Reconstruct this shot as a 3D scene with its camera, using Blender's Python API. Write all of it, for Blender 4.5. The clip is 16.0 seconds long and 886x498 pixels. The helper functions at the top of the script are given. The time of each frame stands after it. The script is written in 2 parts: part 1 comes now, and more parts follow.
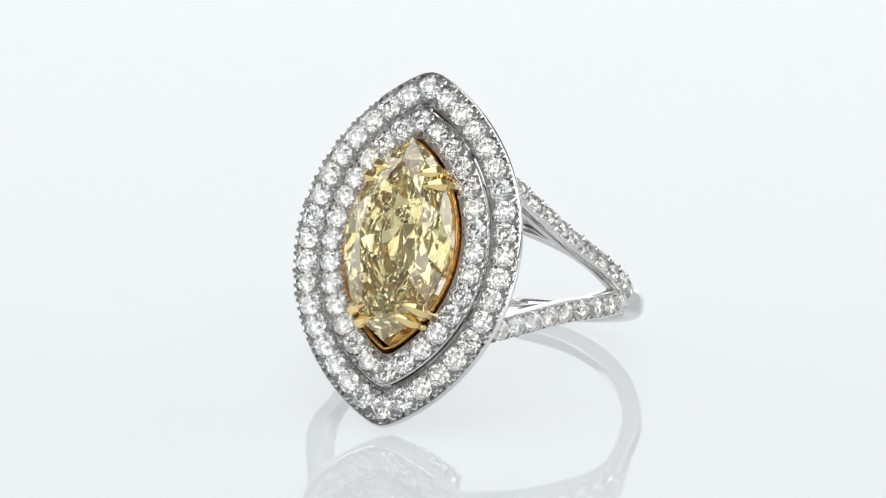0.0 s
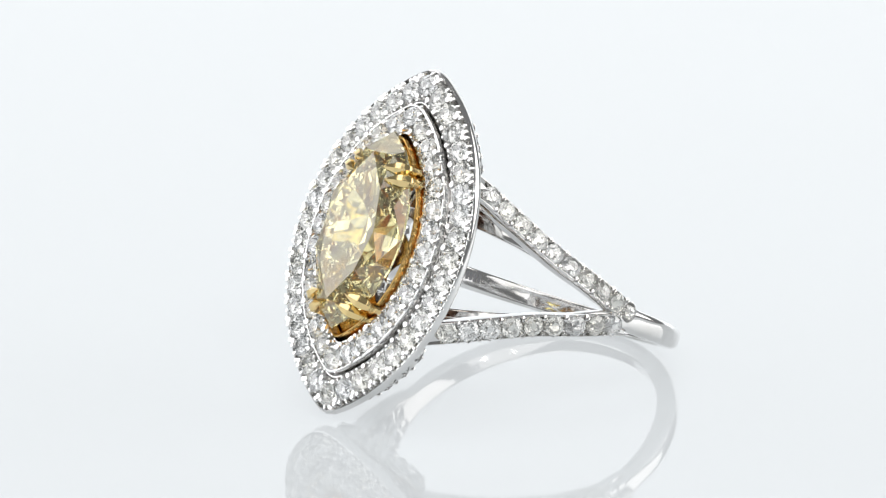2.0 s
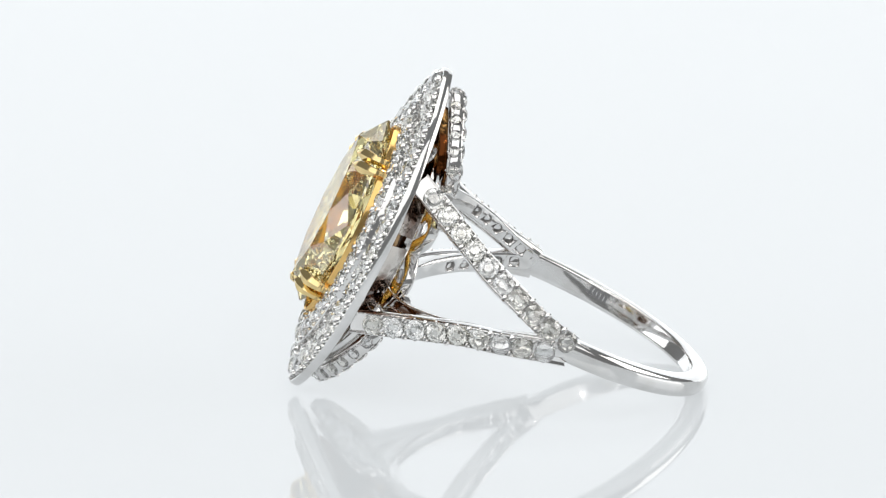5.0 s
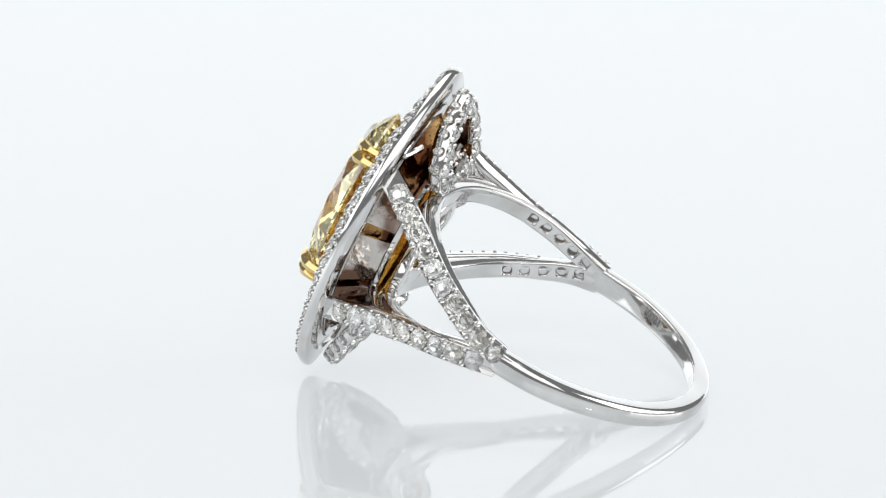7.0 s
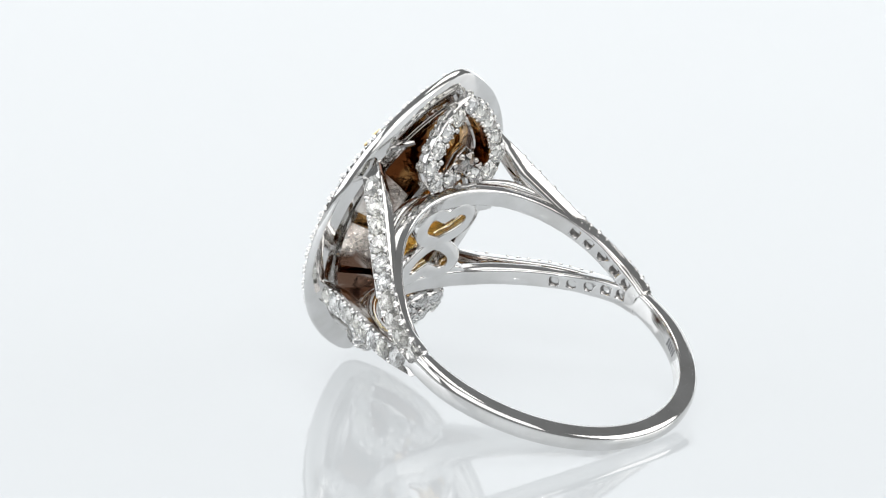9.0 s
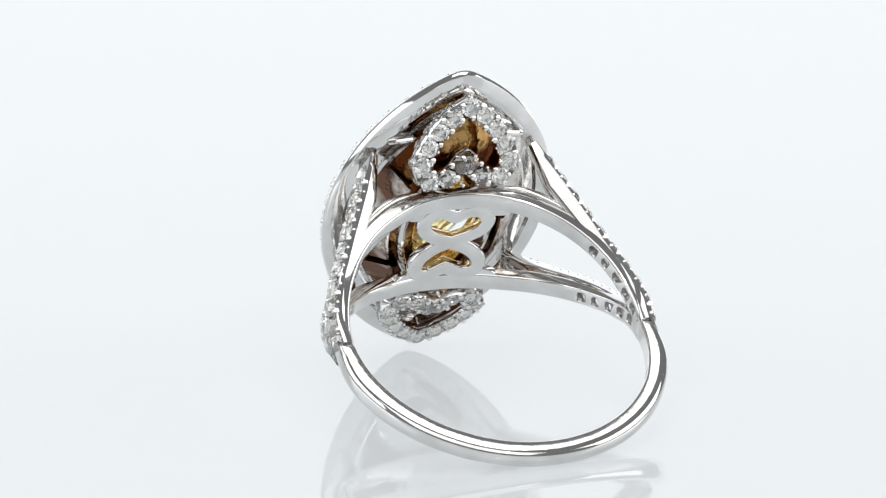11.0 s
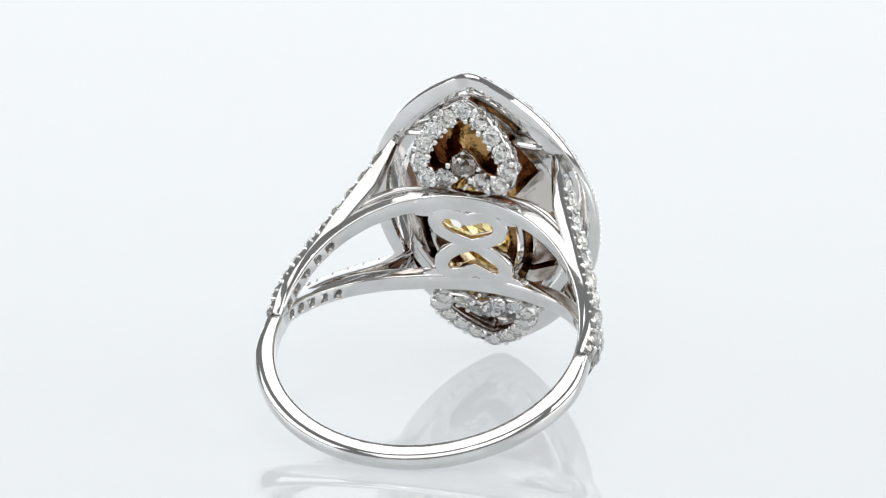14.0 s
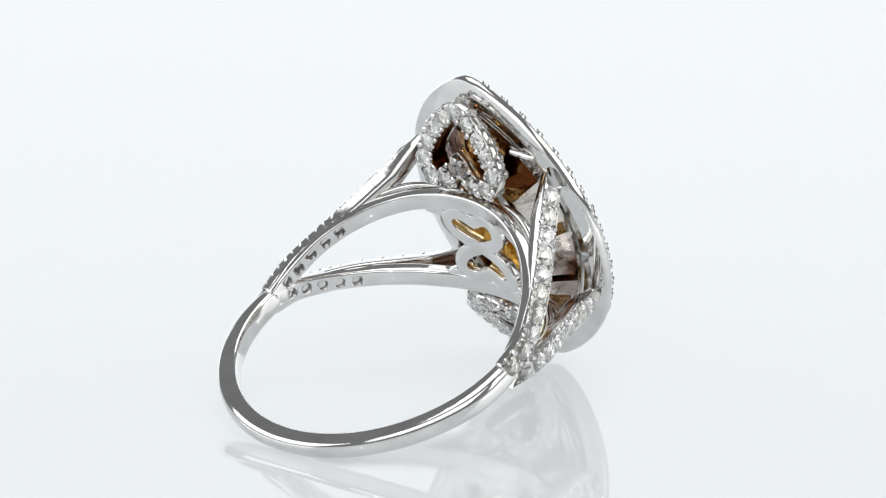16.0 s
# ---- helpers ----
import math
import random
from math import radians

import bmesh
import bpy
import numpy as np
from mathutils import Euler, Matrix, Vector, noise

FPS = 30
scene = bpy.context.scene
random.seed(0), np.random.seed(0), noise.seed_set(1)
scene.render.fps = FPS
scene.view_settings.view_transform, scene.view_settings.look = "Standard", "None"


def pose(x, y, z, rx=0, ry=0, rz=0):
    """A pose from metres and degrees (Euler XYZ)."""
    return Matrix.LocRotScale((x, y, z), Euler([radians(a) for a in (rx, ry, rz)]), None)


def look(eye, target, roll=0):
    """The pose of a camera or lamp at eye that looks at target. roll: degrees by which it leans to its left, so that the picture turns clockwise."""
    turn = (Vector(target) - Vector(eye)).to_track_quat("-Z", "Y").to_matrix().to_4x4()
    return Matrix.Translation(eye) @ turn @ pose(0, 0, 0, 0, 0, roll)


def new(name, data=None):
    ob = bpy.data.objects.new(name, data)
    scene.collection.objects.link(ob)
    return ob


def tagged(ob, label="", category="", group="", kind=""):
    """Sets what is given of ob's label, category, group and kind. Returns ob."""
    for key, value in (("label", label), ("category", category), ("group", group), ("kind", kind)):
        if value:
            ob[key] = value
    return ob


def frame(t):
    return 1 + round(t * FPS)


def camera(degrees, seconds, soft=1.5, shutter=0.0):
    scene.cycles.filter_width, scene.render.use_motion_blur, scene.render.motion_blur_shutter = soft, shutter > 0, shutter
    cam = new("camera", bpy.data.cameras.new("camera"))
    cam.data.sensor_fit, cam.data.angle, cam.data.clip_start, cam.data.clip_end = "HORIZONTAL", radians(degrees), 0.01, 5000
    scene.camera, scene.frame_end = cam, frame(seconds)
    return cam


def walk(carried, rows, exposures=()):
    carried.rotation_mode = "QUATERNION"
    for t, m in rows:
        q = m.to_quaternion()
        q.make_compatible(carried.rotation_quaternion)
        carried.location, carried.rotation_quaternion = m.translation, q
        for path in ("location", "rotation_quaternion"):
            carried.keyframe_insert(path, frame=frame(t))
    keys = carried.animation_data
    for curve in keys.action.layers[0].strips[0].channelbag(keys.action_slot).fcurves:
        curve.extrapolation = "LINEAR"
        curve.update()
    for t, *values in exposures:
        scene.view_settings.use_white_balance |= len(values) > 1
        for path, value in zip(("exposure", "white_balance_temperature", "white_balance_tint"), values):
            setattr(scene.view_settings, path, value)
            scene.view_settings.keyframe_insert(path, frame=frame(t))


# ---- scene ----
MM = 0.001
FLOOR = -8.32                       # table top below the turning centre, mm
cam = camera(8.0, 16.0, soft=1.2)
CAM = pose(0, -0.34046, (103.783 - FLOOR) * MM, 73.0468, -0.3782, 0.1791)
walk(cam, [(0, CAM), (16, CAM)])

# ---- world, lamps ----
world = bpy.data.worlds.new("studio")
scene.world = world
world.use_nodes = True
world.node_tree.nodes["Background"].inputs[0].default_value = (0.97, 0.99, 1.0, 1)
world.node_tree.nodes["Background"].inputs[1].default_value = 0.20


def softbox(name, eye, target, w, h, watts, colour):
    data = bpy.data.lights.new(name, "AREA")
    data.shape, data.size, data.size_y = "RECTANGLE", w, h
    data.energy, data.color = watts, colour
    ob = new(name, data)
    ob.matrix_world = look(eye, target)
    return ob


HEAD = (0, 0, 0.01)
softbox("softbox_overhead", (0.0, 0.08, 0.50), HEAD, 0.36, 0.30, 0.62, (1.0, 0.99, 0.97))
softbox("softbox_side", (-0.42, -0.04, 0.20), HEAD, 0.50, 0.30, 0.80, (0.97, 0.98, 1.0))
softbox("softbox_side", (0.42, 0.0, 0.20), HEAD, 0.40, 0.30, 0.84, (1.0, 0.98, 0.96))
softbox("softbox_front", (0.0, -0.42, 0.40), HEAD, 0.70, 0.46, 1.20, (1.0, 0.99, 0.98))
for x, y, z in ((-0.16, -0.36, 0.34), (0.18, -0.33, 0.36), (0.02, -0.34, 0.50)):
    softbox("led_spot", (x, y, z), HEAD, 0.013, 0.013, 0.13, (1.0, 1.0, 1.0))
scene.view_settings.exposure = 0.0
scene.cycles.max_bounces, scene.cycles.glossy_bounces, scene.cycles.transmission_bounces = 24, 16, 24


# ---- materials ----
def material(name, base, rough, metal=0.0, bump=0.0, scale=900.0, vary=0.0):
    m = bpy.data.materials.new(name)
    m.use_nodes = True
    nt = m.node_tree
    b = nt.nodes["Principled BSDF"]
    b.inputs["Base Color"].default_value = (*base, 1)
    b.inputs["Roughness"].default_value = rough
    b.inputs["Metallic"].default_value = metal
    if bump or vary:
        co = nt.nodes.new("ShaderNodeTexCoord")
        n1 = nt.nodes.new("ShaderNodeTexNoise")
        n1.inputs["Scale"].default_value, n1.inputs["Detail"].default_value = scale, 5
        nt.links.new(co.outputs["Object"], n1.inputs["Vector"])
        if vary:
            r = nt.nodes.new("ShaderNodeMapRange")
            r.inputs["To Min"].default_value, r.inputs["To Max"].default_value = max(rough - vary, 0), rough + vary
            nt.links.new(n1.outputs["Fac"], r.inputs["Value"])
            nt.links.new(r.outputs["Result"], b.inputs["Roughness"])
        if bump:
            n2 = nt.nodes.new("ShaderNodeTexNoise")
            n2.inputs["Scale"].default_value, n2.inputs["Detail"].default_value = scale * 2.5, 3
            nt.links.new(co.outputs["Object"], n2.inputs["Vector"])
            bp = nt.nodes.new("ShaderNodeBump")
            bp.inputs["Strength"].default_value, bp.inputs["Distance"].default_value = bump, 0.00004 if bump < 0.5 else 0.00025
            nt.links.new(n2.outputs["Fac"], bp.inputs["Height"])
            nt.links.new(bp.outputs["Normal"], b.inputs["Normal"])
    return m


def gem(name, cool, warm, clear, ior=2.42):
    """Clear cut stone; each one leans a little to its cool or its warm tint."""
    m = material(name, cool, 0.0)
    nt = m.node_tree
    b = nt.nodes["Principled BSDF"]
    b.inputs["IOR"].default_value = ior
    b.inputs["Transmission Weight"].default_value = clear
    info = nt.nodes.new("ShaderNodeObjectInfo")
    tint = nt.nodes.new("ShaderNodeMixRGB")
    tint.inputs[1].default_value, tint.inputs[2].default_value = (*cool, 1), (*warm, 1)
    nt.links.new(info.outputs["Random"], tint.inputs[0])
    nt.links.new(tint.outputs[0], b.inputs["Base Color"])
    return m


WHITE_GOLD = material("white_gold", (0.82, 0.81, 0.80), 0.08, 1.0, 0.14, 600, 0.05)
wn = WHITE_GOLD.node_tree
wt = wn.nodes.new("ShaderNodeTexCoord")
wz = wn.nodes.new("ShaderNodeTexNoise")
wz.inputs["Scale"].default_value, wz.inputs["Detail"].default_value = 420, 6
wr = wn.nodes.new("ShaderNodeValToRGB")
wr.color_ramp.elements[0].position, wr.color_ramp.elements[1].position = 0.30, 0.62
wr.color_ramp.elements[0].color, wr.color_ramp.elements[1].color = (0.70, 0.69, 0.675, 1), (0.82, 0.815, 0.81, 1)
wn.links.new(wt.outputs["Object"], wz.inputs["Vector"])
wn.links.new(wz.outputs["Fac"], wr.inputs["Fac"])
wn.links.new(wr.outputs["Color"], wn.nodes["Principled BSDF"].inputs["Base Color"])
GRAIN = material("white_gold_grain", (0.84, 0.83, 0.82), 0.10, 1.0)
YELLOW_GOLD = material("yellow_gold", (0.88, 0.68, 0.33), 0.10, 1.0, 0.08, 800, 0.05)
DIAMOND = gem("diamond", (0.97, 0.99, 1.0), (1.0, 0.995, 0.93), 1.0)
FANCY = gem("yellow_diamond", (1.0, 0.90, 0.46), (1.0, 0.90, 0.46), 0.98)
BASKET_GOLD = material("basket_gold", (0.82, 0.54, 0.20), 0.14, 1.0, 0.08, 800, 0.05)
# Brown inter-reflections behind the halo are put into this white gold's colour.
INNER_GOLD = material("shade_tinted_white_gold", (0.40, 0.31, 0.25), 0.14, 1.0, 0.8, 220, 0.08)
# Shade in the hollow under the stone is painted into this brown.
SHADE_GOLD = material("shade_tinted_gold", (0.17, 0.065, 0.018), 0.12, 1.0, 0.9, 260, 0.08)


def shade_mottled(m, dark, light, scale, lo, hi):
    """Dark patches on a brighter metal: shade and brown reflections put into the colour."""
    nt = m.node_tree
    co = nt.nodes.new("ShaderNodeTexCoord")
    no = nt.nodes.new("ShaderNodeTexNoise")
    no.inputs["Scale"].default_value, no.inputs["Detail"].default_value = scale, 5
    no.inputs["Distortion"].default_value = 0.8
    rp = nt.nodes.new("ShaderNodeValToRGB")
    rp.color_ramp.elements[0].position, rp.color_ramp.elements[1].position = lo, hi
    rp.color_ramp.elements[0].color, rp.color_ramp.elements[1].color = (*dark, 1), (*light, 1)
    nt.links.new(co.outputs["Object"], no.inputs["Vector"])
    nt.links.new(no.outputs["Fac"], rp.inputs["Fac"])
    nt.links.new(rp.outputs["Color"], nt.nodes["Principled BSDF"].inputs["Base Color"])


shade_mottled(INNER_GOLD, (0.16, 0.09, 0.06), (0.70, 0.66, 0.62), 260, 0.41, 0.56)
shade_mottled(SHADE_GOLD, (0.09, 0.028, 0.008), (0.56, 0.34, 0.13), 330, 0.48, 0.66)
DRILLED = material("drilled_metal", (0.34, 0.33, 0.32), 0.35, 1.0, 0.2, 900, 0.1)
STAMP = material("stamped_mark", (0.30, 0.30, 0.31), 0.4, 0.8)

ACRYLIC = material("acrylic", (0.22, 0.235, 0.245), 0.045, 0.0, 0.0, 60, 0.02)
ab = ACRYLIC.node_tree.nodes["Principled BSDF"]
ab.inputs["IOR"].default_value = 1.52
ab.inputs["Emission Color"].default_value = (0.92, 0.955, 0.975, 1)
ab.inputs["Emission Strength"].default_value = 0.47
DARK_FLOOR = material("dark_floor", (0.07, 0.07, 0.075), 0.6, 0.0, 0.1, 20, 0.1)
# Glow of the unseen sweep, added to brighten what the table mirrors.
BACK_GLOW = material("back_glow", (0.86, 0.89, 0.91), 0.7, 0.0, 0.1, 300, 0.1)
pb = BACK_GLOW.node_tree.nodes["Principled BSDF"]
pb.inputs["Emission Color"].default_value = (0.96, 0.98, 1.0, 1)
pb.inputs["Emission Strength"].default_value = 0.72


# ---- mesh helpers (lengths in mm) ----
def mesh_of(name, verts, faces, mat, smooth=True, sharp=35):
    me = bpy.data.meshes.new(name)
    me.from_pydata([tuple(c * MM for c in v) for v in verts], [], faces)
    me.materials.append(mat)
    bm = bmesh.new()
    bm.from_mesh(me)
    bmesh.ops.recalc_face_normals(bm, faces=bm.faces)
    for e in bm.edges:
        if len(e.link_faces) == 2 and e.calc_face_angle(0) > radians(sharp):
            e.smooth = False
    for f in bm.faces:
        f.smooth = smooth
    bm.to_mesh(me)
    bm.free()
    return me


def part(name, me, parent, label="", m=None):
    ob = new(name, me)
    ob.parent = parent
    ob.matrix_basis = m if m is not None else Matrix()
    return tagged(ob, label) if label else ob


def merged(pieces):
    verts, faces = [], []
    for v, f in pieces:
        k = len(verts)
        verts += v
        faces += [tuple(i + k for i in face) for face in f]
    return verts, faces


def vesica(a, b, n=96, soft=2):
    """A pointed oval with half-length a along y and half-width b along x, evenly spaced, from its upper point, clockwise."""
    r = (a * a + b * b) / (2 * b)
    half = math.asin(a / r)
    pts = []
    for i in range(n):
        s = i / n * 2
        if s < 1:
            u = half - 2 * half * s
            pts.append(Vector((r * math.cos(u) - (r - b), r * math.sin(u), 0)))
        else:
            u = half - 2 * half * (s - 1)
            pts.append(Vector((-(r * math.cos(u) - (r - b)), -r * math.sin(u), 0)))
    for _ in range(soft):
        pts = [(pts[i - 1] + pts[i] * 2 + pts[(i + 1) % n]) / 4 for i in range(n)]
    return pts


def loops(rings, closed=True):
    """Bridges equal closed rings of points one to the next, and the last to the first."""
    n, k = len(rings[0]), len(rings)
    verts = [tuple(p) for r in rings for p in r]
    faces = []
    for j in range(k if closed else k - 1):
        for i in range(n):
            a, b = j * n, ((j + 1) % k) * n
            faces.append((a + i, a + (i + 1) % n, b + (i + 1) % n, b + i))
    if not closed:
        faces += [tuple(range(n)), tuple(range((k - 1) * n, k * n))]
    return verts, faces


def oval_body(profile, n=96):
    return loops([[p + Vector((0, 0, z)) for p in vesica(a, b, n)] for a, b, z in profile])


def sweep(path, outs, section, scales=None, closed=False):
    """A section of (across, out) points led along a path; outs gives the outward direction at each point."""
    rings = []
    n = len(path)
    for i, p in enumerate(path):
        q0 = path[i - 1] if (closed or i) else path[0]
        q1 = path[(i + 1) % n] if (closed or i < n - 1) else path[-1]
        t = (q1 - q0).normalized()
        o = (outs[i] - t * outs[i].dot(t)).normalized()
        c = t.cross(o)
        s = scales[i] if scales else (1, 1)
        rings.append([p + c * (x * s[0]) + o * (y * s[1]) for x, y in section])
    return loops(rings, closed)


def rounded(w, h, r=0.15, k=3):
    pts = []
    for cx, cy, a0 in ((w / 2 - r, h / 2 - r, 0), (-w / 2 + r, h / 2 - r, 90), (-w / 2 + r, -h / 2 + r, 180), (w / 2 - r, -h / 2 + r, 270)):
        for i in range(k + 1):
            a = radians(a0 + 90 * i / k)
            pts.append((cx + r * math.cos(a), cy + r * math.sin(a)))
    return pts


def domed(w, h, n=32):
    """A section with a flat inner face and a softly rounded outer one."""
    out = []
    for i in range(n):
        c, q = math.cos(i / n * math.tau), math.sin(i / n * math.tau)
        p = 2.7 if q > 0 else 7.0
        out.append((w / 2 * math.copysign(abs(c) ** (2 / p), c), h / 2 * math.copysign(abs(q) ** (2 / p), q)))
    return out


def channel(w, h, wall, deep):
    """A U-shaped section: its rims at height 0, its foot at -h."""
    x = w / 2
    return [(-x, -0.10), (-x + 0.05, 0), (-x + wall, 0), (-x + wall, -deep), (x - wall, -deep), (x - wall, 0), (x - 0.05, 0), (x, -0.10),
            (x, -h + 0.34), (x - 0.06, -h + 0.18), (x - 0.18, -h + 0.06), (x - 0.34, -h), (-x + 0.34, -h), (-x + 0.18, -h + 0.06), (-x + 0.06, -h + 0.18), (-x, -h + 0.34)]


def resample(pts, n, closed=False):
    pts = list(pts) + ([pts[0]] if closed else [])
    acc = [0.0]
    for a, b in zip(pts, pts[1:]):
        acc.append(acc[-1] + (b - a).length)
    out, j = [], 0
    for i in range(n):
        d = acc[-1] * i / (n if closed else n - 1)
        while j < len(acc) - 2 and acc[j + 1] < d:
            j += 1
        u = (d - acc[j]) / max(acc[j + 1] - acc[j], 1e-9)
        out.append(pts[j].lerp(pts[j + 1], min(max(u, 0), 1)))
    return out


def smooth_curve(keys, n):
    """A Catmull-Rom curve through the key points, evenly spaced."""
    k = [Vector(p) for p in keys]
    k = [k[0] * 2 - k[1]] + k + [k[-1] * 2 - k[-2]]
    dense = []
    for i in range(1, len(k) - 2):
        for j in range(16):
            t = j / 16
            a, b, c, d = k[i - 1], k[i], k[i + 1], k[i + 2]
            dense.append(0.5 * (2 * b + (c - a) * t + (2 * a - 5 * b + 4 * c - d) * t * t + (3 * b - a - 3 * c + d) * t ** 3))
    dense.append(k[-2])
    return resample(dense, n)


def grain_ball(p, r):
    verts, faces = [], []
    for j, (z, q) in enumerate(((0.75, 0.66), (0.0, 1.0), (-0.7, 0.7))):
        for i in range(7):
            a = (i + j / 2) / 7 * math.tau
            verts.append((p[0] + r * q * math.cos(a), p[1] + r * q * math.sin(a), p[2] + r * z))
    for j in range(2):
        for i in range(7):
            faces.append((j * 7 + i, j * 7 + (i + 1) % 7, j * 7 + 7 + (i + 1) % 7, j * 7 + 7 + i))
    faces += [tuple(range(7)), tuple(range(14, 21))]
    return verts, faces


def round_brilliant():
    """A round brilliant of diameter 1 with its girdle at height 0."""
    verts = [(0.25 * math.cos(i * math.tau / 8), 0.25 * math.sin(i * math.tau / 8), 0.17) for i in range(8)]
    verts += [(0.39 * math.cos((i + 0.5) * math.tau / 8), 0.39 * math.sin((i + 0.5) * math.tau / 8), 0.095) for i in range(8)]
    verts += [(0.5 * math.cos(i * math.tau / 16), 0.5 * math.sin(i * math.tau / 16), 0.0) for i in range(16)]
    verts += [(0.5 * math.cos(i * math.tau / 16), 0.5 * math.sin(i * math.tau / 16), -0.02) for i in range(16)]
    verts += [(0.22 * math.cos((i + 0.5) * math.tau / 8), 0.22 * math.sin((i + 0.5) * math.tau / 8), -0.25) for i in range(8)]
    verts.append((0, 0, -0.43))
    faces = [tuple(range(8))]
    for i in range(8):
        j = (i + 1) % 8
        faces.append((i, 8 + i, j))
        g = 16 + 2 * i
        faces += [(i, g, 8 + i), (8 + i, g, g + 1), (8 + i, g + 1, 16 + (2 * i + 2) % 16), (8 + i, 16 + (2 * i + 2) % 16, j)]
        p = 32 + 2 * i
        faces += [(p, 48 + i, p + 1), (p + 1, 48 + i, 32 + (2 * i + 2) % 16), (48 + i, 56, 48 + j, 32 + (2 * i + 2) % 16)]
    for i in range(16):
        faces.append((16 + i, 16 + (i + 1) % 16, 32 + (i + 1) % 16, 32 + i))
    return verts, faces


STONE = mesh_of("round_stone", *round_brilliant(), DIAMOND, smooth=False)


def set_stones(parent, path, ups, size, closed=False, grains=0.40, jitter=0.05):
    """Round stones along a path, with two raised grains of metal at each joint."""
    n = len(path)
    balls = []
    for i, p in enumerate(path):
        t = (path[(i + 1) % n] - path[i - 1]) if closed or 0 < i < n - 1 else (path[min(i + 1, n - 1)] - path[max(i - 1, 0)])
        t.normalize()
        u = (ups[i] - t * ups[i].dot(t)).normalized()
        u = (u + Vector([random.gauss(0, jitter) for _ in range(3)])).normalized()
        x = (t - u * t.dot(u)).normalized()
        y = u.cross(x)
        m = Matrix((x, y, u)).transposed().to_4x4() @ pose(0, 0, 0, 0, 0, random.uniform(0, 45))
        m.translation = p * MM
        part("stone", STONE, parent, m=m @ Matrix.Scale(size * random.uniform(0.96, 1.03), 4))
        if i < n - 1 or closed:
            q = (p + path[(i + 1) % n]) / 2
            for s in (-1, 1):
                balls.append(grain_ball(q + y * s * grains * size - u * (0.01 if closed else 0.09), 0.17 * size * random.uniform(0.85, 1.15)))
                balls.append(grain_ball(p + y * s * 0.50 * size - u * (0.04 if closed else 0.12), 0.085 * size * random.uniform(0.85, 1.15)))
    if balls:
        tagged(part("beading", mesh_of("beading", *merged(balls), GRAIN), parent), kind="stuff")


# ---- light table and added glowing sweep ----
def light_table():
    curve = [(480, 0)]
    curve += [(480 + 220 * math.sin(a), 220 - 220 * math.cos(a)) for a in [radians(d) for d in range(10, 91, 10)]]
    curve += [(700, 560)]
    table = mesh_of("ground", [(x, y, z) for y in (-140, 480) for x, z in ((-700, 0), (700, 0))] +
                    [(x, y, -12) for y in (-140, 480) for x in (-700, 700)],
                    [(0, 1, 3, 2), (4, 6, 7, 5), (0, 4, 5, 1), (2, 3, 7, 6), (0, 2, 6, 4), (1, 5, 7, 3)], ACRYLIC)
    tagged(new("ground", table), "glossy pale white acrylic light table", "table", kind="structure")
    # Out of view; added dark, with the table cut short, to darken front reflections.
    v = [(x, y, z) for z in (-760, -750) for y in (-3000, 3000) for x in (-3000, 3000)]
    f = [(0, 1, 3, 2), (4, 6, 7, 5), (0, 4, 5, 1), (2, 3, 7, 6), (0, 2, 6, 4), (1, 5, 7, 3)]
    tagged(new("floor", mesh_of("floor", v, f, DARK_FLOOR)), "unseen dark grey floor added below the table to darken reflections", "floor", kind="structure")
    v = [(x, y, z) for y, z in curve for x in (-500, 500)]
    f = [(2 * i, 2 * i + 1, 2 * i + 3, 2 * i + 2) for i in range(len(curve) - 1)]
    tagged(new("backdrop", mesh_of("backdrop", v, f, BACK_GLOW)), "unseen glowing white sweep added behind the table", "backdrop", kind="structure")


light_table()

# ---- the ring; its own space: x across the finger hole, y along the pointed oval, z out of its face ----
ring = new("ring")
tagged(ring, "white gold ring with yellow marquise diamond and double pave halo", "ring")
RING = pose(-2.354 * MM, -3.951 * MM, (1.221 - FLOOR) * MM, 64.1746, -1.3539, -21.4407)
CZ = -11.64                          # middle of the finger hole
Y0 = 0.26                           # middle plane of the hoop
Z = Vector((0, 0, 1))


def on_hoop(deg, r, y):
    a = radians(deg)
    return Vector((r * math.cos(a), y, CZ + r * math.sin(a)))


def radial(deg):
    return Vector((math.cos(radians(deg)), 0, math.sin(radians(deg))))


def halo(name, label, profile, row, count, size, rim, sides):
    """A channel of stones with forked beads along its inner (1) and outer (-1) rim."""
    body = part(name, mesh_of(name, *oval_body(profile), WHITE_GOLD), ring, label, RING)
    a, b, z = row
    path = [p + Vector((0, 0, z)) for p in resample(vesica(a, b, 200, 1), count, True)]
    set_stones(body, path, [Z + Vector((p.x, p.y, 0)) * 0.02 for p in path], size, True)
    balls = []
    for i, p in enumerate(path):
        t = (path[(i + 1) % count] - path[i - 1]).normalized()
        o = t.cross(Z)
        q = (p + path[(i + 1) % count]) / 2
        for side in sides:
            for k in (-1, 1):
                c = q + o * side * size * (0.46 if side > 0 else 0.52) + t * k * 0.19
                c.z = rim + 0.15
                balls.append(grain_ball(c, random.uniform(0.16, 0.21)))
            c = p + o * side * size * (0.50 if side > 0 else 0.56)
            c.z = rim + 0.05
            balls.append(grain_ball(c, random.uniform(0.12, 0.15)))
        if -1 not in sides:
            for k in (-0.33, 0.0, 0.33):
                c = p - o * size * 0.50 + t * k * size
                c.z = rim + 0.06
                balls.append(grain_ball(c, random.uniform(0.08, 0.12)))
    tagged(part("edge_beading", mesh_of("edge_beading", *merged(balls), GRAIN), body), kind="stuff")
    return body


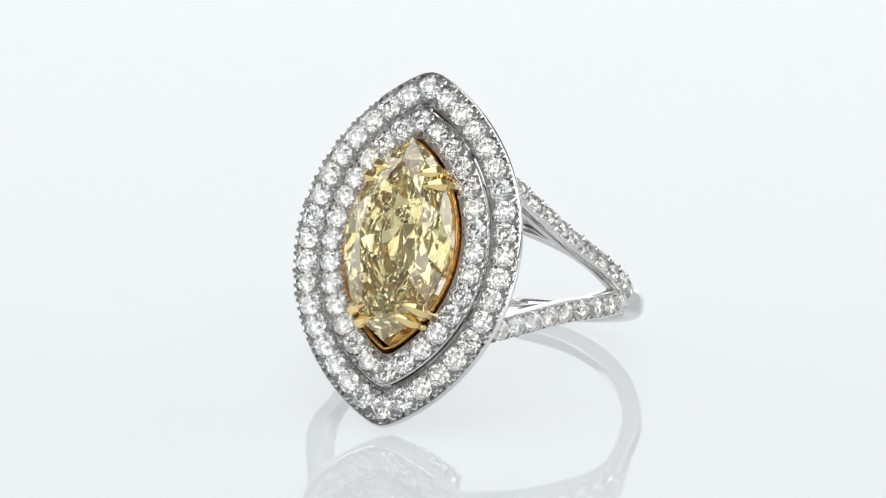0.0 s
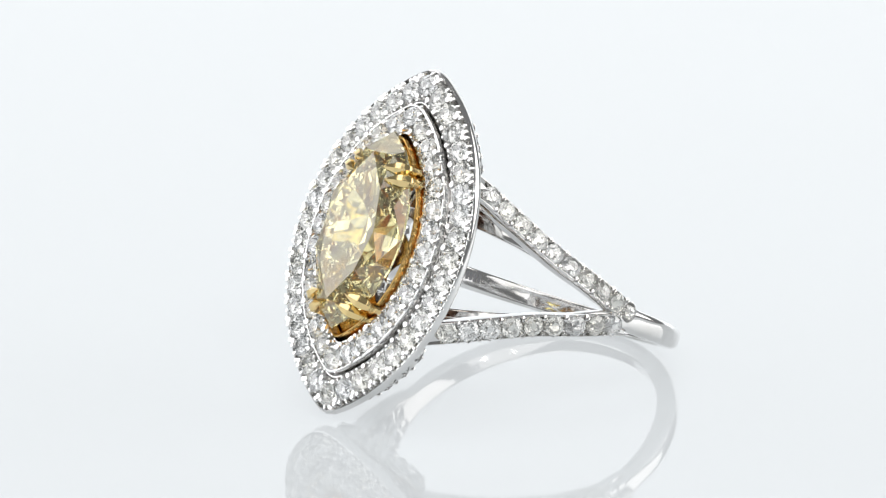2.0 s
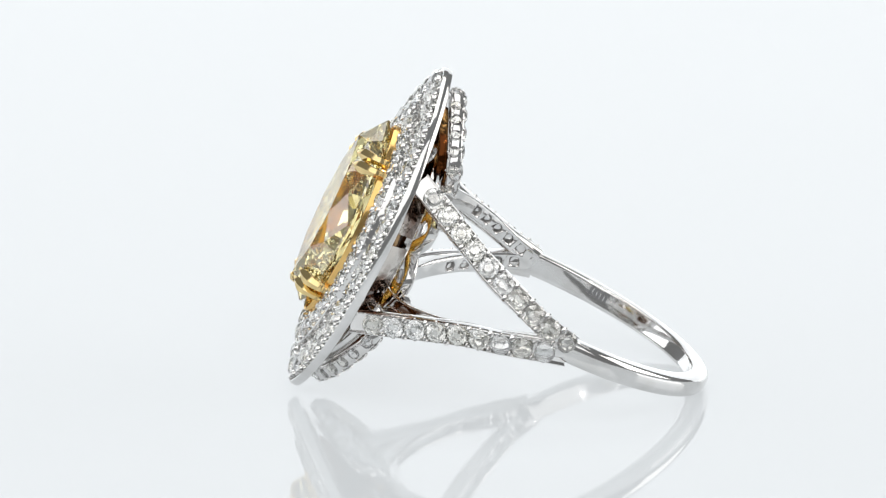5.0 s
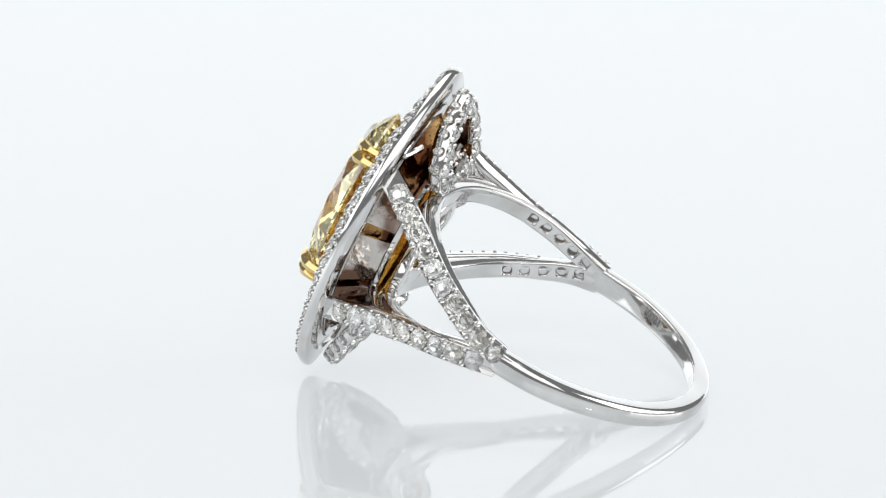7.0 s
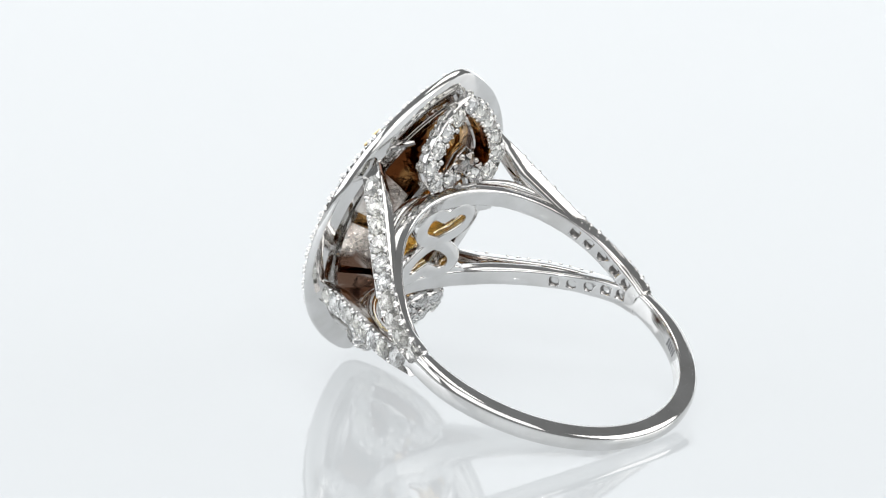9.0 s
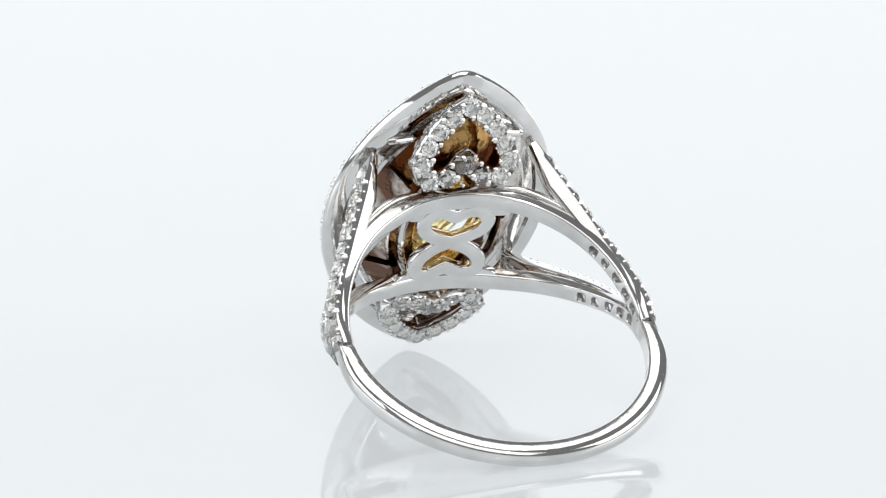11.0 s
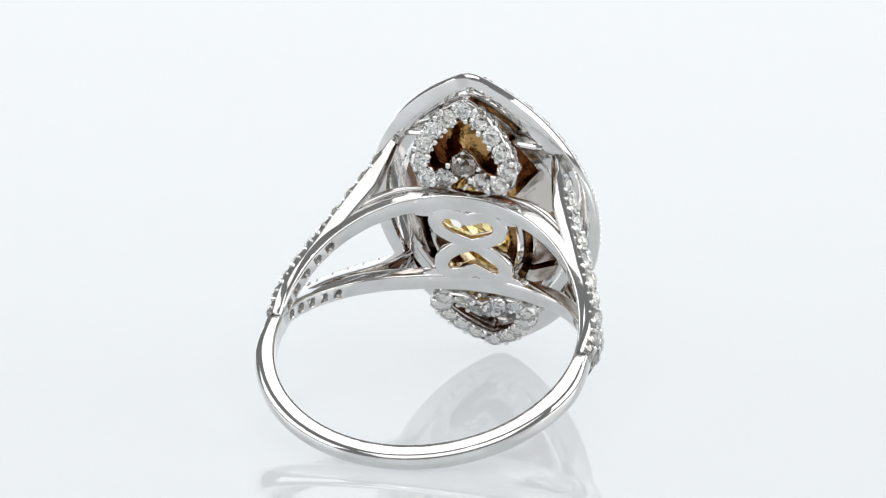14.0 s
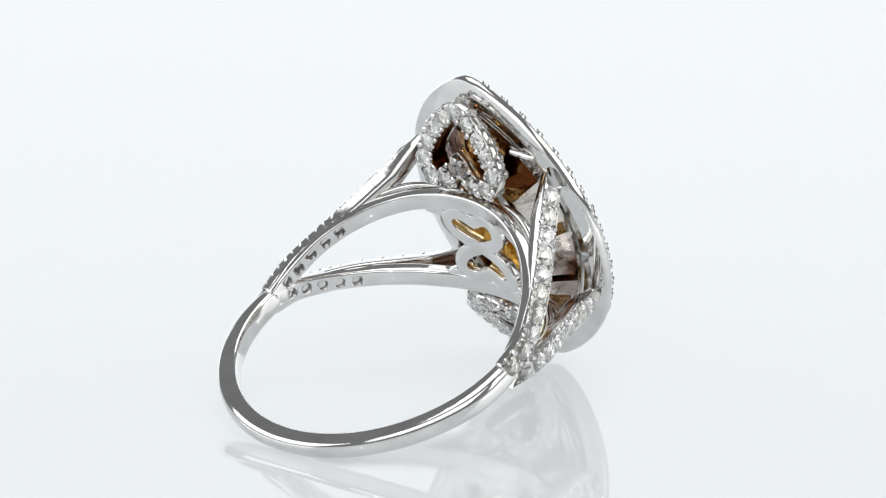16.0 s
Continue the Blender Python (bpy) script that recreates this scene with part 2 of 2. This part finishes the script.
halo("outer_halo", "white gold outer halo set with round diamonds",
     [(10.12, 6.56, -0.42), (10.20, 6.64, -0.37), (10.25, 6.69, -0.24), (10.26, 6.70, -0.10), (10.24, 6.68, 0.04), (10.18, 6.62, 0.14), (10.10, 6.56, 0.16), (9.98, 6.48, -0.15),
      (8.30, 5.26, -0.15), (8.22, 5.19, 0.34), (8.15, 5.13, 0.34), (8.10, 5.08, 0.26), (8.14, 5.12, -0.40), (8.75, 5.62, -0.40), (8.95, 5.78, -0.55)],
     (9.10, 5.84, 0.36), 36, 1.32, 0.10, (-1, 1))
halo("inner_halo", "white gold raised inner halo set with round diamonds",
     [(8.02, 4.98, -0.5), (8.02, 4.98, 0.70), (7.96, 4.94, 0.76), (7.88, 4.87, 0.76), (7.82, 4.82, 0.30),
      (6.38, 3.58, 0.30), (6.32, 3.53, 0.78), (6.24, 3.46, 0.78), (6.20, 3.42, -0.5)],
     (7.16, 4.24, 0.82), 28, 1.30, 0.62, (1,))


# ---- yellow stone and its gold basket ----
def marquise_gem():
    def oval(a, b, z, n, turn=0.0):
        r = (a * a + b * b) / (2 * b)
        half = math.asin(a / r)
        pts = []
        for i in range(n):
            s = ((i + turn) / n * 2) % 2
            u = half - 2 * half * (s % 1)
            x, y = r * math.cos(u) - (r - b), r * math.sin(u)
            pts.append((x, y, z) if s < 1 else (-x, -y, z))
        return pts
    def blunt(pts):
        return [(x, y * (0.965 if abs(x) < 0.01 else 1), z) for x, y, z in pts]
    n = 8
    rings = [oval(4.3, 1.9, 2.74, n), oval(5.55, 2.66, 2.34, n, 0.5), blunt(oval(5.95, 3.14, 1.68, 2 * n)), blunt(oval(5.95, 3.14, 1.54, 2 * n)),
             oval(4.9, 2.62, 1.02, 2 * n, 0.5), oval(3.7, 1.85, 0.32, 2 * n), oval(2.3, 1.05, -0.38, n, 0.25)]
    verts = [p for r in rings for p in r] + [(0, 0.9, -1.0), (0, -0.9, -1.0)]
    t, c, g, h, q, u, l = 0, n, 2 * n, 4 * n, 6 * n, 8 * n, 10 * n
    k = 11 * n
    faces = [tuple(range(n))]
    for i in range(n):
        j = (i + 1) % n
        w = (2 * i + 2) % (2 * n)
        e = g + w
        faces += [(t + i, c + i, t + j), (t + i, g + 2 * i, c + i), (c + i, g + 2 * i, g + 2 * i + 1), (c + i, g + 2 * i + 1, e), (c + i, e, t + j)]
        a, b, d = u + 2 * i, u + 2 * i + 1, u + w
        faces += [(a, l + i, b), (b, l + i, d), (l + i, l + j, d)]
        k0 = k if verts[l + i][1] > 0 else k + 1
        k1 = k if verts[l + j][1] > 0 else k + 1
        faces.append((l + i, k0, l + j) if k0 == k1 else (l + i, k0, k1, l + j))
    for i in range(2 * n):
        j = (i + 1) % (2 * n)
        faces += [(g + i, g + j, h + j, h + i), (h + i, q + i, h + j), (h + j, q + i, q + j), (q + i, u + j, q + j), (q + i, u + i, u + j)]
    return verts, faces


part("center_stone", mesh_of("center_stone", *marquise_gem(), FANCY, smooth=False), ring, "pale yellow marquise-cut faceted diamond", RING @ pose(0, 0.25 * MM, 0))

basket = part("basket", mesh_of("basket", *oval_body([(6.02, 3.34, -0.40), (6.02, 3.34, 1.14), (5.97, 3.30, 1.20), (5.88, 3.21, 1.14), (5.72, 3.08, -0.4)]), BASKET_GOLD), ring,
              "yellow gold basket rim round the stone", RING)
part("basket_cone", mesh_of("basket_cone", *oval_body([(7.55, 4.55, -0.46), (5.95, 3.20, -0.46), (5.75, 3.03, 0.4), (4.2, 1.9, -1.8), (4.3, 2.0, -2.0), (4.6, 2.25, -1.95), (6.9, 3.95, -0.9)]), SHADE_GOLD), ring,
     "gold cone below the stone, its shade painted in as brown", RING)


part("seat", mesh_of("seat", *oval_body([(5.70, 2.98, 0.38), (4.15, 1.85, -1.76), (4.05, 1.78, -1.76), (5.60, 2.90, 0.38)]), BASKET_GOLD), basket, "polished yellow gold inner wall of the basket")


def prong(x, y, end, lean):
    """One ridged claw that rises outside the girdle and lies on the crown, pointing inwards."""
    into = Vector((-x * 0.9, -y * 0.10 - lean * end, 0)).normalized()
    base = Vector((x, y, 0))
    keys = [base - into * 0.22 + Z * 1.0, base - into * 0.24 + Z * 1.6, base - into * 0.06 + Z * 2.04, base + into * 0.42 + Z * 2.40, base + into * 1.02 + Z * 2.66]
    path = smooth_curve(keys, 14)
    sc = [(1, 1)] * 5 + [(1.05, 1.15), (1.1, 1.3), (1.1, 1.4), (1.05, 1.35), (0.95, 1.15), (0.85, 0.9), (0.7, 0.65), (0.5, 0.4), (0.15, 0.08)]
    ridge = [(-0.27, 0.0), (-0.10, 0.24), (0.10, 0.24), (0.27, 0.0), (0.10, -0.24), (-0.10, -0.24)]
    part("prong", mesh_of("prong", *sweep(path, [Vector((0, 1, 0.0))] * 14, ridge, sc), YELLOW_GOLD, sharp=28), basket, "polished yellow gold claw")


for sx, sy, ys in ((1, 1, (3.42, 4.04)), (1, -1, (3.72, 4.36)), (-1, 1, (3.56, 4.22)), (-1, -1, (3.98, 4.64))):
    for y, lean in zip(ys, (0.12, -0.10)):
        r = (5.85 ** 2 + 3.12 ** 2) / (2 * 3.12)
        prong(sx * (math.sqrt(r * r - y * y) - (r - 3.12)) + (0.12 if sx > 0 else 0), sy * y, sy, lean)


def rail(a, b, z, r, mat, name, label):
    path = [p + Vector((0, 0, z)) for p in vesica(a, b, 80)]
    sec = [(r * math.cos(i * math.tau / 8), r * math.sin(i * math.tau / 8)) for i in range(8)]
    part(name, mesh_of(name, *sweep(path, [Z] * 80, sec, None, True), mat), ring, label, RING)


def gallery_panel(sx, y0, y1):
    rows = []
    for a, b, z in ((7.8, 4.80, -0.44), (7.55, 4.55, -0.44), (6.0, 3.25, -1.75), (6.0, 3.3, -1.95), (6.2, 3.5, -1.9)):
        r = (a * a + b * b) / (2 * b)
        k = a / 7.8
        rows.append([(sx * (math.sqrt(r * r - (y * k) ** 2) - (r - b)), y * k, z) for y in [y0 + (y1 - y0) * i / 12 for i in range(13)]])
    n = 13
    verts = [p for r in rows for p in r]
    faces = [(j * n + i, j * n + i + 1, ((j + 1) % 5) * n + i + 1, ((j + 1) % 5) * n + i) for j in range(5) for i in range(12)]
    faces += [tuple(j * n for j in range(5)), tuple(j * n + 12 for j in range(5))]
    part("gallery_panel", mesh_of("gallery_panel", verts, faces, INNER_GOLD), ring, "white gold gallery panel behind the halo, brown reflections painted in", RING)


for sx in (-1, 1):
    for y0, y1 in ((1.3, 4.0), (-2.7, 0.5), (-4.6, -3.3)):
        gallery_panel(sx, y0, y1)
rail(5.0, 2.6, -1.9, 0.26, WHITE_GOLD, "basket_rail", "white gold rail under the basket")


# ---- hoop ----
def shank():
    degs = [12 - 204 * i / 102 for i in range(103)]
    outs = [radial(d) for d in degs]
    path, sc = [], []
    for d in degs:
        k = max(0, math.cos(radians(d + 90) * 0.98)) ** 1.5
        near = min(1, max(0, (abs(d + 90) - 72) / 20))
        past = min(1, max(0, (abs(d + 90) - 91) / 7))
        h = 0.58 - 0.13 * near * near * (3 - 2 * near)
        path.append(on_hoop(d, 8.48 + h + 0.02 * past, Y0 - 0.13))
        sc.append(((1.0 + 0.25 * (1 - k)) * (1 - 0.35 * past), h / 0.58 * (1 - 0.4 * past)))
    body = part("shank", mesh_of("shank", *sweep(path, outs, domed(1.12, 1.16), sc), WHITE_GOLD, sharp=70), ring, "polished plain white gold shank", RING)
    for k in range(5):
        d = -150 - k * 1.7
        x = radial(d)
        m = Matrix((x.cross(Vector((0, 1, 0))), Vector((0, 1, 0)), x)).transposed().to_4x4()
        m.translation = on_hoop(d, 8.485, Y0) * MM
        v = [(sx * 0.09, sy * 0.24, sz * 0.01) for sz in (-1, 1) for sy in (-1, 1) for sx in (-1, 1)]
        f = [(0, 1, 3, 2), (4, 6, 7, 5), (0, 4, 5, 1), (2, 3, 7, 6), (0, 2, 6, 4), (1, 5, 7, 3)]
        part("stamp_bar", mesh_of("stamp_bar", v, f, STAMP), body, m=m)


shank()


def arch_y(d):
    """How far the inner rails stand from the middle plane at an angle round the hoop."""
    s = max(0, min(d, 180 - d))
    keys = ((0, 0.0), (8, 0.35), (16, 0.75), (26, 1.35), (37, 1.88), (50, 2.40), (65, 2.85), (78, 3.02), (90, 3.05))
    for (a, u), (b, v) in zip(keys, keys[1:]):
        if s <= b:
            return u + (v - u) * (s - a) / (b - a)
    return keys[-1][1]


def bored(me, holes, mat):
    """Cuts tapered holes, each (pose, radius, depth), into a mesh."""
    n = 12
    pieces = []
    for m, r, deep in holes:
        rings = [[m @ Vector((q * math.cos(i * math.tau / n), q * math.sin(i * math.tau / n), z)) for i in range(n)]
                 for q, z in ((r * 1.15, 0.3), (r * 1.04, 0.0), (r * 0.86, -deep))]
        pieces.append(loops(rings, closed=False))
    body, tool = new("blank", me), new("drill", mesh_of("drill", *merged(pieces), mat))
    cut = body.modifiers.new("cut", "BOOLEAN")
    cut.object, cut.solver, cut.material_mode = tool, "EXACT", "TRANSFER"
    done = bpy.data.meshes.new_from_object(body.evaluated_get(bpy.context.evaluated_depsgraph_get()))
    bpy.data.objects.remove(body)
    bpy.data.objects.remove(tool)
    return done


def arch(sy):
    degs = [-5 + 190 * i / 66 for i in range(67)]
    path = [on_hoop(d, 8.93, Y0 * (1 - math.sin(radians(d)) ** 2 * 1.4) + sy * arch_y(d)) for d in degs]
    path = [path[0]] + [(path[i - 1] + path[i] * 2 + path[i + 1]) / 4 for i in range(1, 66)] + [path[-1]]
    sc = [(1.0 + 0.12 * max(0, math.sin(radians(d))) ** 12, 0.9) for d in degs]
    holes = []
    for side in (0, 1):
        for d in (9, 15.5, 22, 28.5, 35):
            dd = 180 - d if side else d
            x = -radial(dd)
            m = Matrix((Vector((0, 1, 0)), x.cross(Vector((0, 1, 0))), x)).transposed().to_4x4()
            m.translation = on_hoop(dd, 8.51, Y0 * (1 - math.sin(radians(d)) ** 2 * 1.4) + sy * arch_y(d))
            holes.append((m, 0.28, 0.68))
    solid = mesh_of("inner_arch", *sweep(path, [radial(d) for d in degs], rounded(1.05, 0.9, 0.16), sc), WHITE_GOLD)
    a = part("inner_arch", bored(solid, holes, DRILLED), ring, "polished white gold inner rail with drilled holes", RING)
    for m, r, deep in holes:
        m = m.copy()
        m.translation = (m.translation + m.col[2].xyz * -0.60) * MM
        part("stone", STONE, a, m=m @ pose(0, 0, 0, 180, 0, random.uniform(0, 45)) @ Matrix.Scale(0.50, 4))
    for side in (-1, 1):
        ds = [44 + 32 * i / 20 for i in range(21)]
        wing = [on_hoop(90 + side * (90 - d), 9.42 + 0.2 * math.sin(math.pi * (d - 44) / 32), Y0 * 0.2 + sy * (arch_y(d) + 0.30)) for d in ds]
        thin = [(0.15 + 0.85 * math.sin(math.pi * min(1, max(0, i / 20))) ** 0.6,) * 2 for i in range(21)]
        part("wing", mesh_of("wing", *sweep(wing, [radial(90 + side * (90 - d)) for d in ds], rounded(0.50, 0.46, 0.18), thin), WHITE_GOLD), a)
    return a


for sy in (-1, 1):
    arch(sy)


def shoulder(sx, sy):
    """A pave arm from the split of the shank to the back of the halo."""
    keys = [(9.26, 0.30, -11.45), (9.28, 0.75, -9.6), (8.68, 1.40, -7.7), (7.85, 2.00, -5.9), (6.77, 2.95, -3.8), (5.72, 3.90, -1.75), (5.10, 4.45, -0.45)]
    path = smooth_curve([(x * sx, Y0 - 0.13 + y * sy, z) for x, y, z in keys], 40)
    lean = Vector((0.87 * sx, 0.40, 0.24)) if sy > 0 else Vector((0.90 * sx, -0.20, 0.30))
    outs = [(Vector((0.95 * sx, 0.08 * sy, 0.1)).lerp(lean, min(1, i / 14))).normalized() for i in range(40)]
    sc = [(1.0, 0.72 + 0.5 * (i / 39) ** 1.5 if i < 31 else 1.08 - 0.07 * (i - 31)) for i in range(40)]
    arm = part("shoulder", mesh_of("shoulder", *sweep(path, outs, channel(1.27, 1.05, 0.07, 0.36), sc), WHITE_GOLD), ring, "white gold split shoulder set with round diamonds", RING)
    first, count = (1, 10) if sy > 0 else (4, 9)
    row = resample(path[first:36], count)
    ups = [outs[first + round(i * (35 - first) / (count - 1))] for i in range(count)]
    set_stones(arm, [p + u * 0.02 for p, u in zip(row, ups)], ups, 1.2)


for sx in (-1, 1):
    for sy in (-1, 1):
        shoulder(sx, sy)


# ---- hearts behind the halo ----
HEARTS = {"blunt": [(0, 0), (0.46, 0.19), (0.82, 0.48), (1.0, 0.76), (0.86, 0.97), (0.56, 1.0), (0.25, 0.90), (0, 0.68)],
          "wide": [(0, 0), (0.50, 0.20), (0.88, 0.48), (1.0, 0.80), (0.82, 1.05), (0.50, 1.10), (0.20, 1.0), (0, 0.88)]}


def heart_keys(w, h, tip):
    half = HEARTS[tip]
    return [(x * w, y * h) for x, y in half] + [(-x * w, y * h) for x, y in half[-2:0:-1]]


def heart_path(w, h, n, org, xd, yd, tip="blunt"):
    k = heart_keys(w, h, tip)
    half = smooth_curve([(x, y, 0) for x, y in k[:8]], 40)
    flat = half + [Vector((-p.x, p.y, 0)) for p in half[-2:0:-1]]
    flat = resample(flat, n, True)
    return [org + xd * p.x + yd * p.y for p in flat]


def pave_heart(sy):
    org, d, nrm = Vector((0, 8.75 * sy, -1.65)), Vector((0, -0.951 * sy, -0.309)), Vector((0, 0.309 * sy, -0.951))
    across = Vector((1, 0, 0))
    path = heart_path(2.6, 4.4, 72, org, across, d)
    body = part("pave_heart", mesh_of("pave_heart", *sweep(path, [nrm] * 72, channel(1.08, 0.85, 0.06, 0.3), None, True), WHITE_GOLD), ring,
                "open white gold heart set with round diamonds", RING)
    inner = heart_path(2.06, 3.45, 72, org + d * 0.55 - nrm * 0.62, across, d)
    part("liner", mesh_of("liner", *sweep(inner, [nrm] * 72, rounded(0.14, 1.15, 0.05), None, True), SHADE_GOLD if sy > 0 else WHITE_GOLD), body)
    row = heart_path(2.6, 4.4, 15, org + nrm * 0.03, across, d)
    set_stones(body, row, [nrm] * 15, 1.1, True)
    side = heart_path(2.6, 4.4, 19, org, across, d)
    mid = org + d * 2.4
    rim, outs = [], []
    for i, p in enumerate(side):
        t = (side[(i + 1) % 19] - side[i - 1]).normalized()
        o = nrm.cross(t)
        o = o if o.dot(p - mid) > 0 else -o
        if abs((p - org).dot(across)) > 0.9 or (p - org).dot(d) < 1.5:
            rim.append(p + o * 0.52 - nrm * 0.42)
            outs.append(o)
    set_stones(body, rim, outs, 0.72, False, 0.3)


for sy in (-1, 1):
    pave_heart(sy)


def small_heart(sy):
    path = heart_path(1.92, 2.1, 60, Vector((0, -0.12, 0)), Vector((1, 0, 0)), Vector((0, sy, 0)), "wide")
    path = [Vector((p.x, p.y, CZ + math.sqrt(8.80 ** 2 - p.x ** 2))) for p in path]
    part("open_heart", mesh_of("open_heart", *sweep(path, [-Z] * 60, rounded(0.86, 0.6, 0.12), None, True), WHITE_GOLD), ring, "small open white gold heart in the bridge", RING)


for sy in (-1, 1):
    small_heart(sy)


def bridge_plate(sy):
    degs = [70 + 40 * i / 20 for i in range(21)]
    path = [on_hoop(d, 8.86, -0.1 + sy * 2.42) for d in degs]
    wide = [(0.35 + 0.75 * math.sin(math.pi * (d - 70) / 40) ** 0.5, 1) for d in degs]
    plate = part("bridge_plate", mesh_of("bridge_plate", *sweep(path, [radial(d) for d in degs], rounded(1.05, 0.5, 0.1), wide), WHITE_GOLD), ring, "white gold plate joining heart and rail", RING)
    z = CZ + 8.86 - 0.25
    v = [(x, -0.1 + sy * (2.42 + y), z + dz) for dz in (0.1, -0.012) for x, y in ((-0.17, 0.10), (0.17, 0.10), (0, -0.10))]
    part("notch", mesh_of("notch", v, [(0, 1, 2), (3, 4, 5), (0, 1, 4, 3), (1, 2, 5, 4), (2, 0, 3, 5)], STAMP), plate)


for sy in (-1, 1):
    bridge_plate(sy)


def wire(name, label, keys, r, mat, n=24, taper=0.0):
    path = smooth_curve(keys, n)
    sec = [(r * math.cos(i * math.tau / 8), r * math.sin(i * math.tau / 8)) for i in range(8)]
    sc = [(1 - taper * i / (n - 1),) * 2 for i in range(n)]
    part(name, mesh_of(name, *sweep(path, [Vector((0.3, 0.2, 1)).normalized()] * n, sec, sc), mat), ring, label, RING)


for sx in (-1, 1):
    wire("stay_bar", "short white gold bar between heart and halo", [(sx * 2.7, 6.05, -0.95), (sx * 3.5, 5.80, -0.75), (sx * 3.95, 5.60, -0.55)], 0.18, WHITE_GOLD, 12)


def motions():
    base = [(t / 2, pose(0, 0, 0, 0, 0, -12.5763 * t / 2)) for t in range(33)]
    walk(ring, base)


motions()
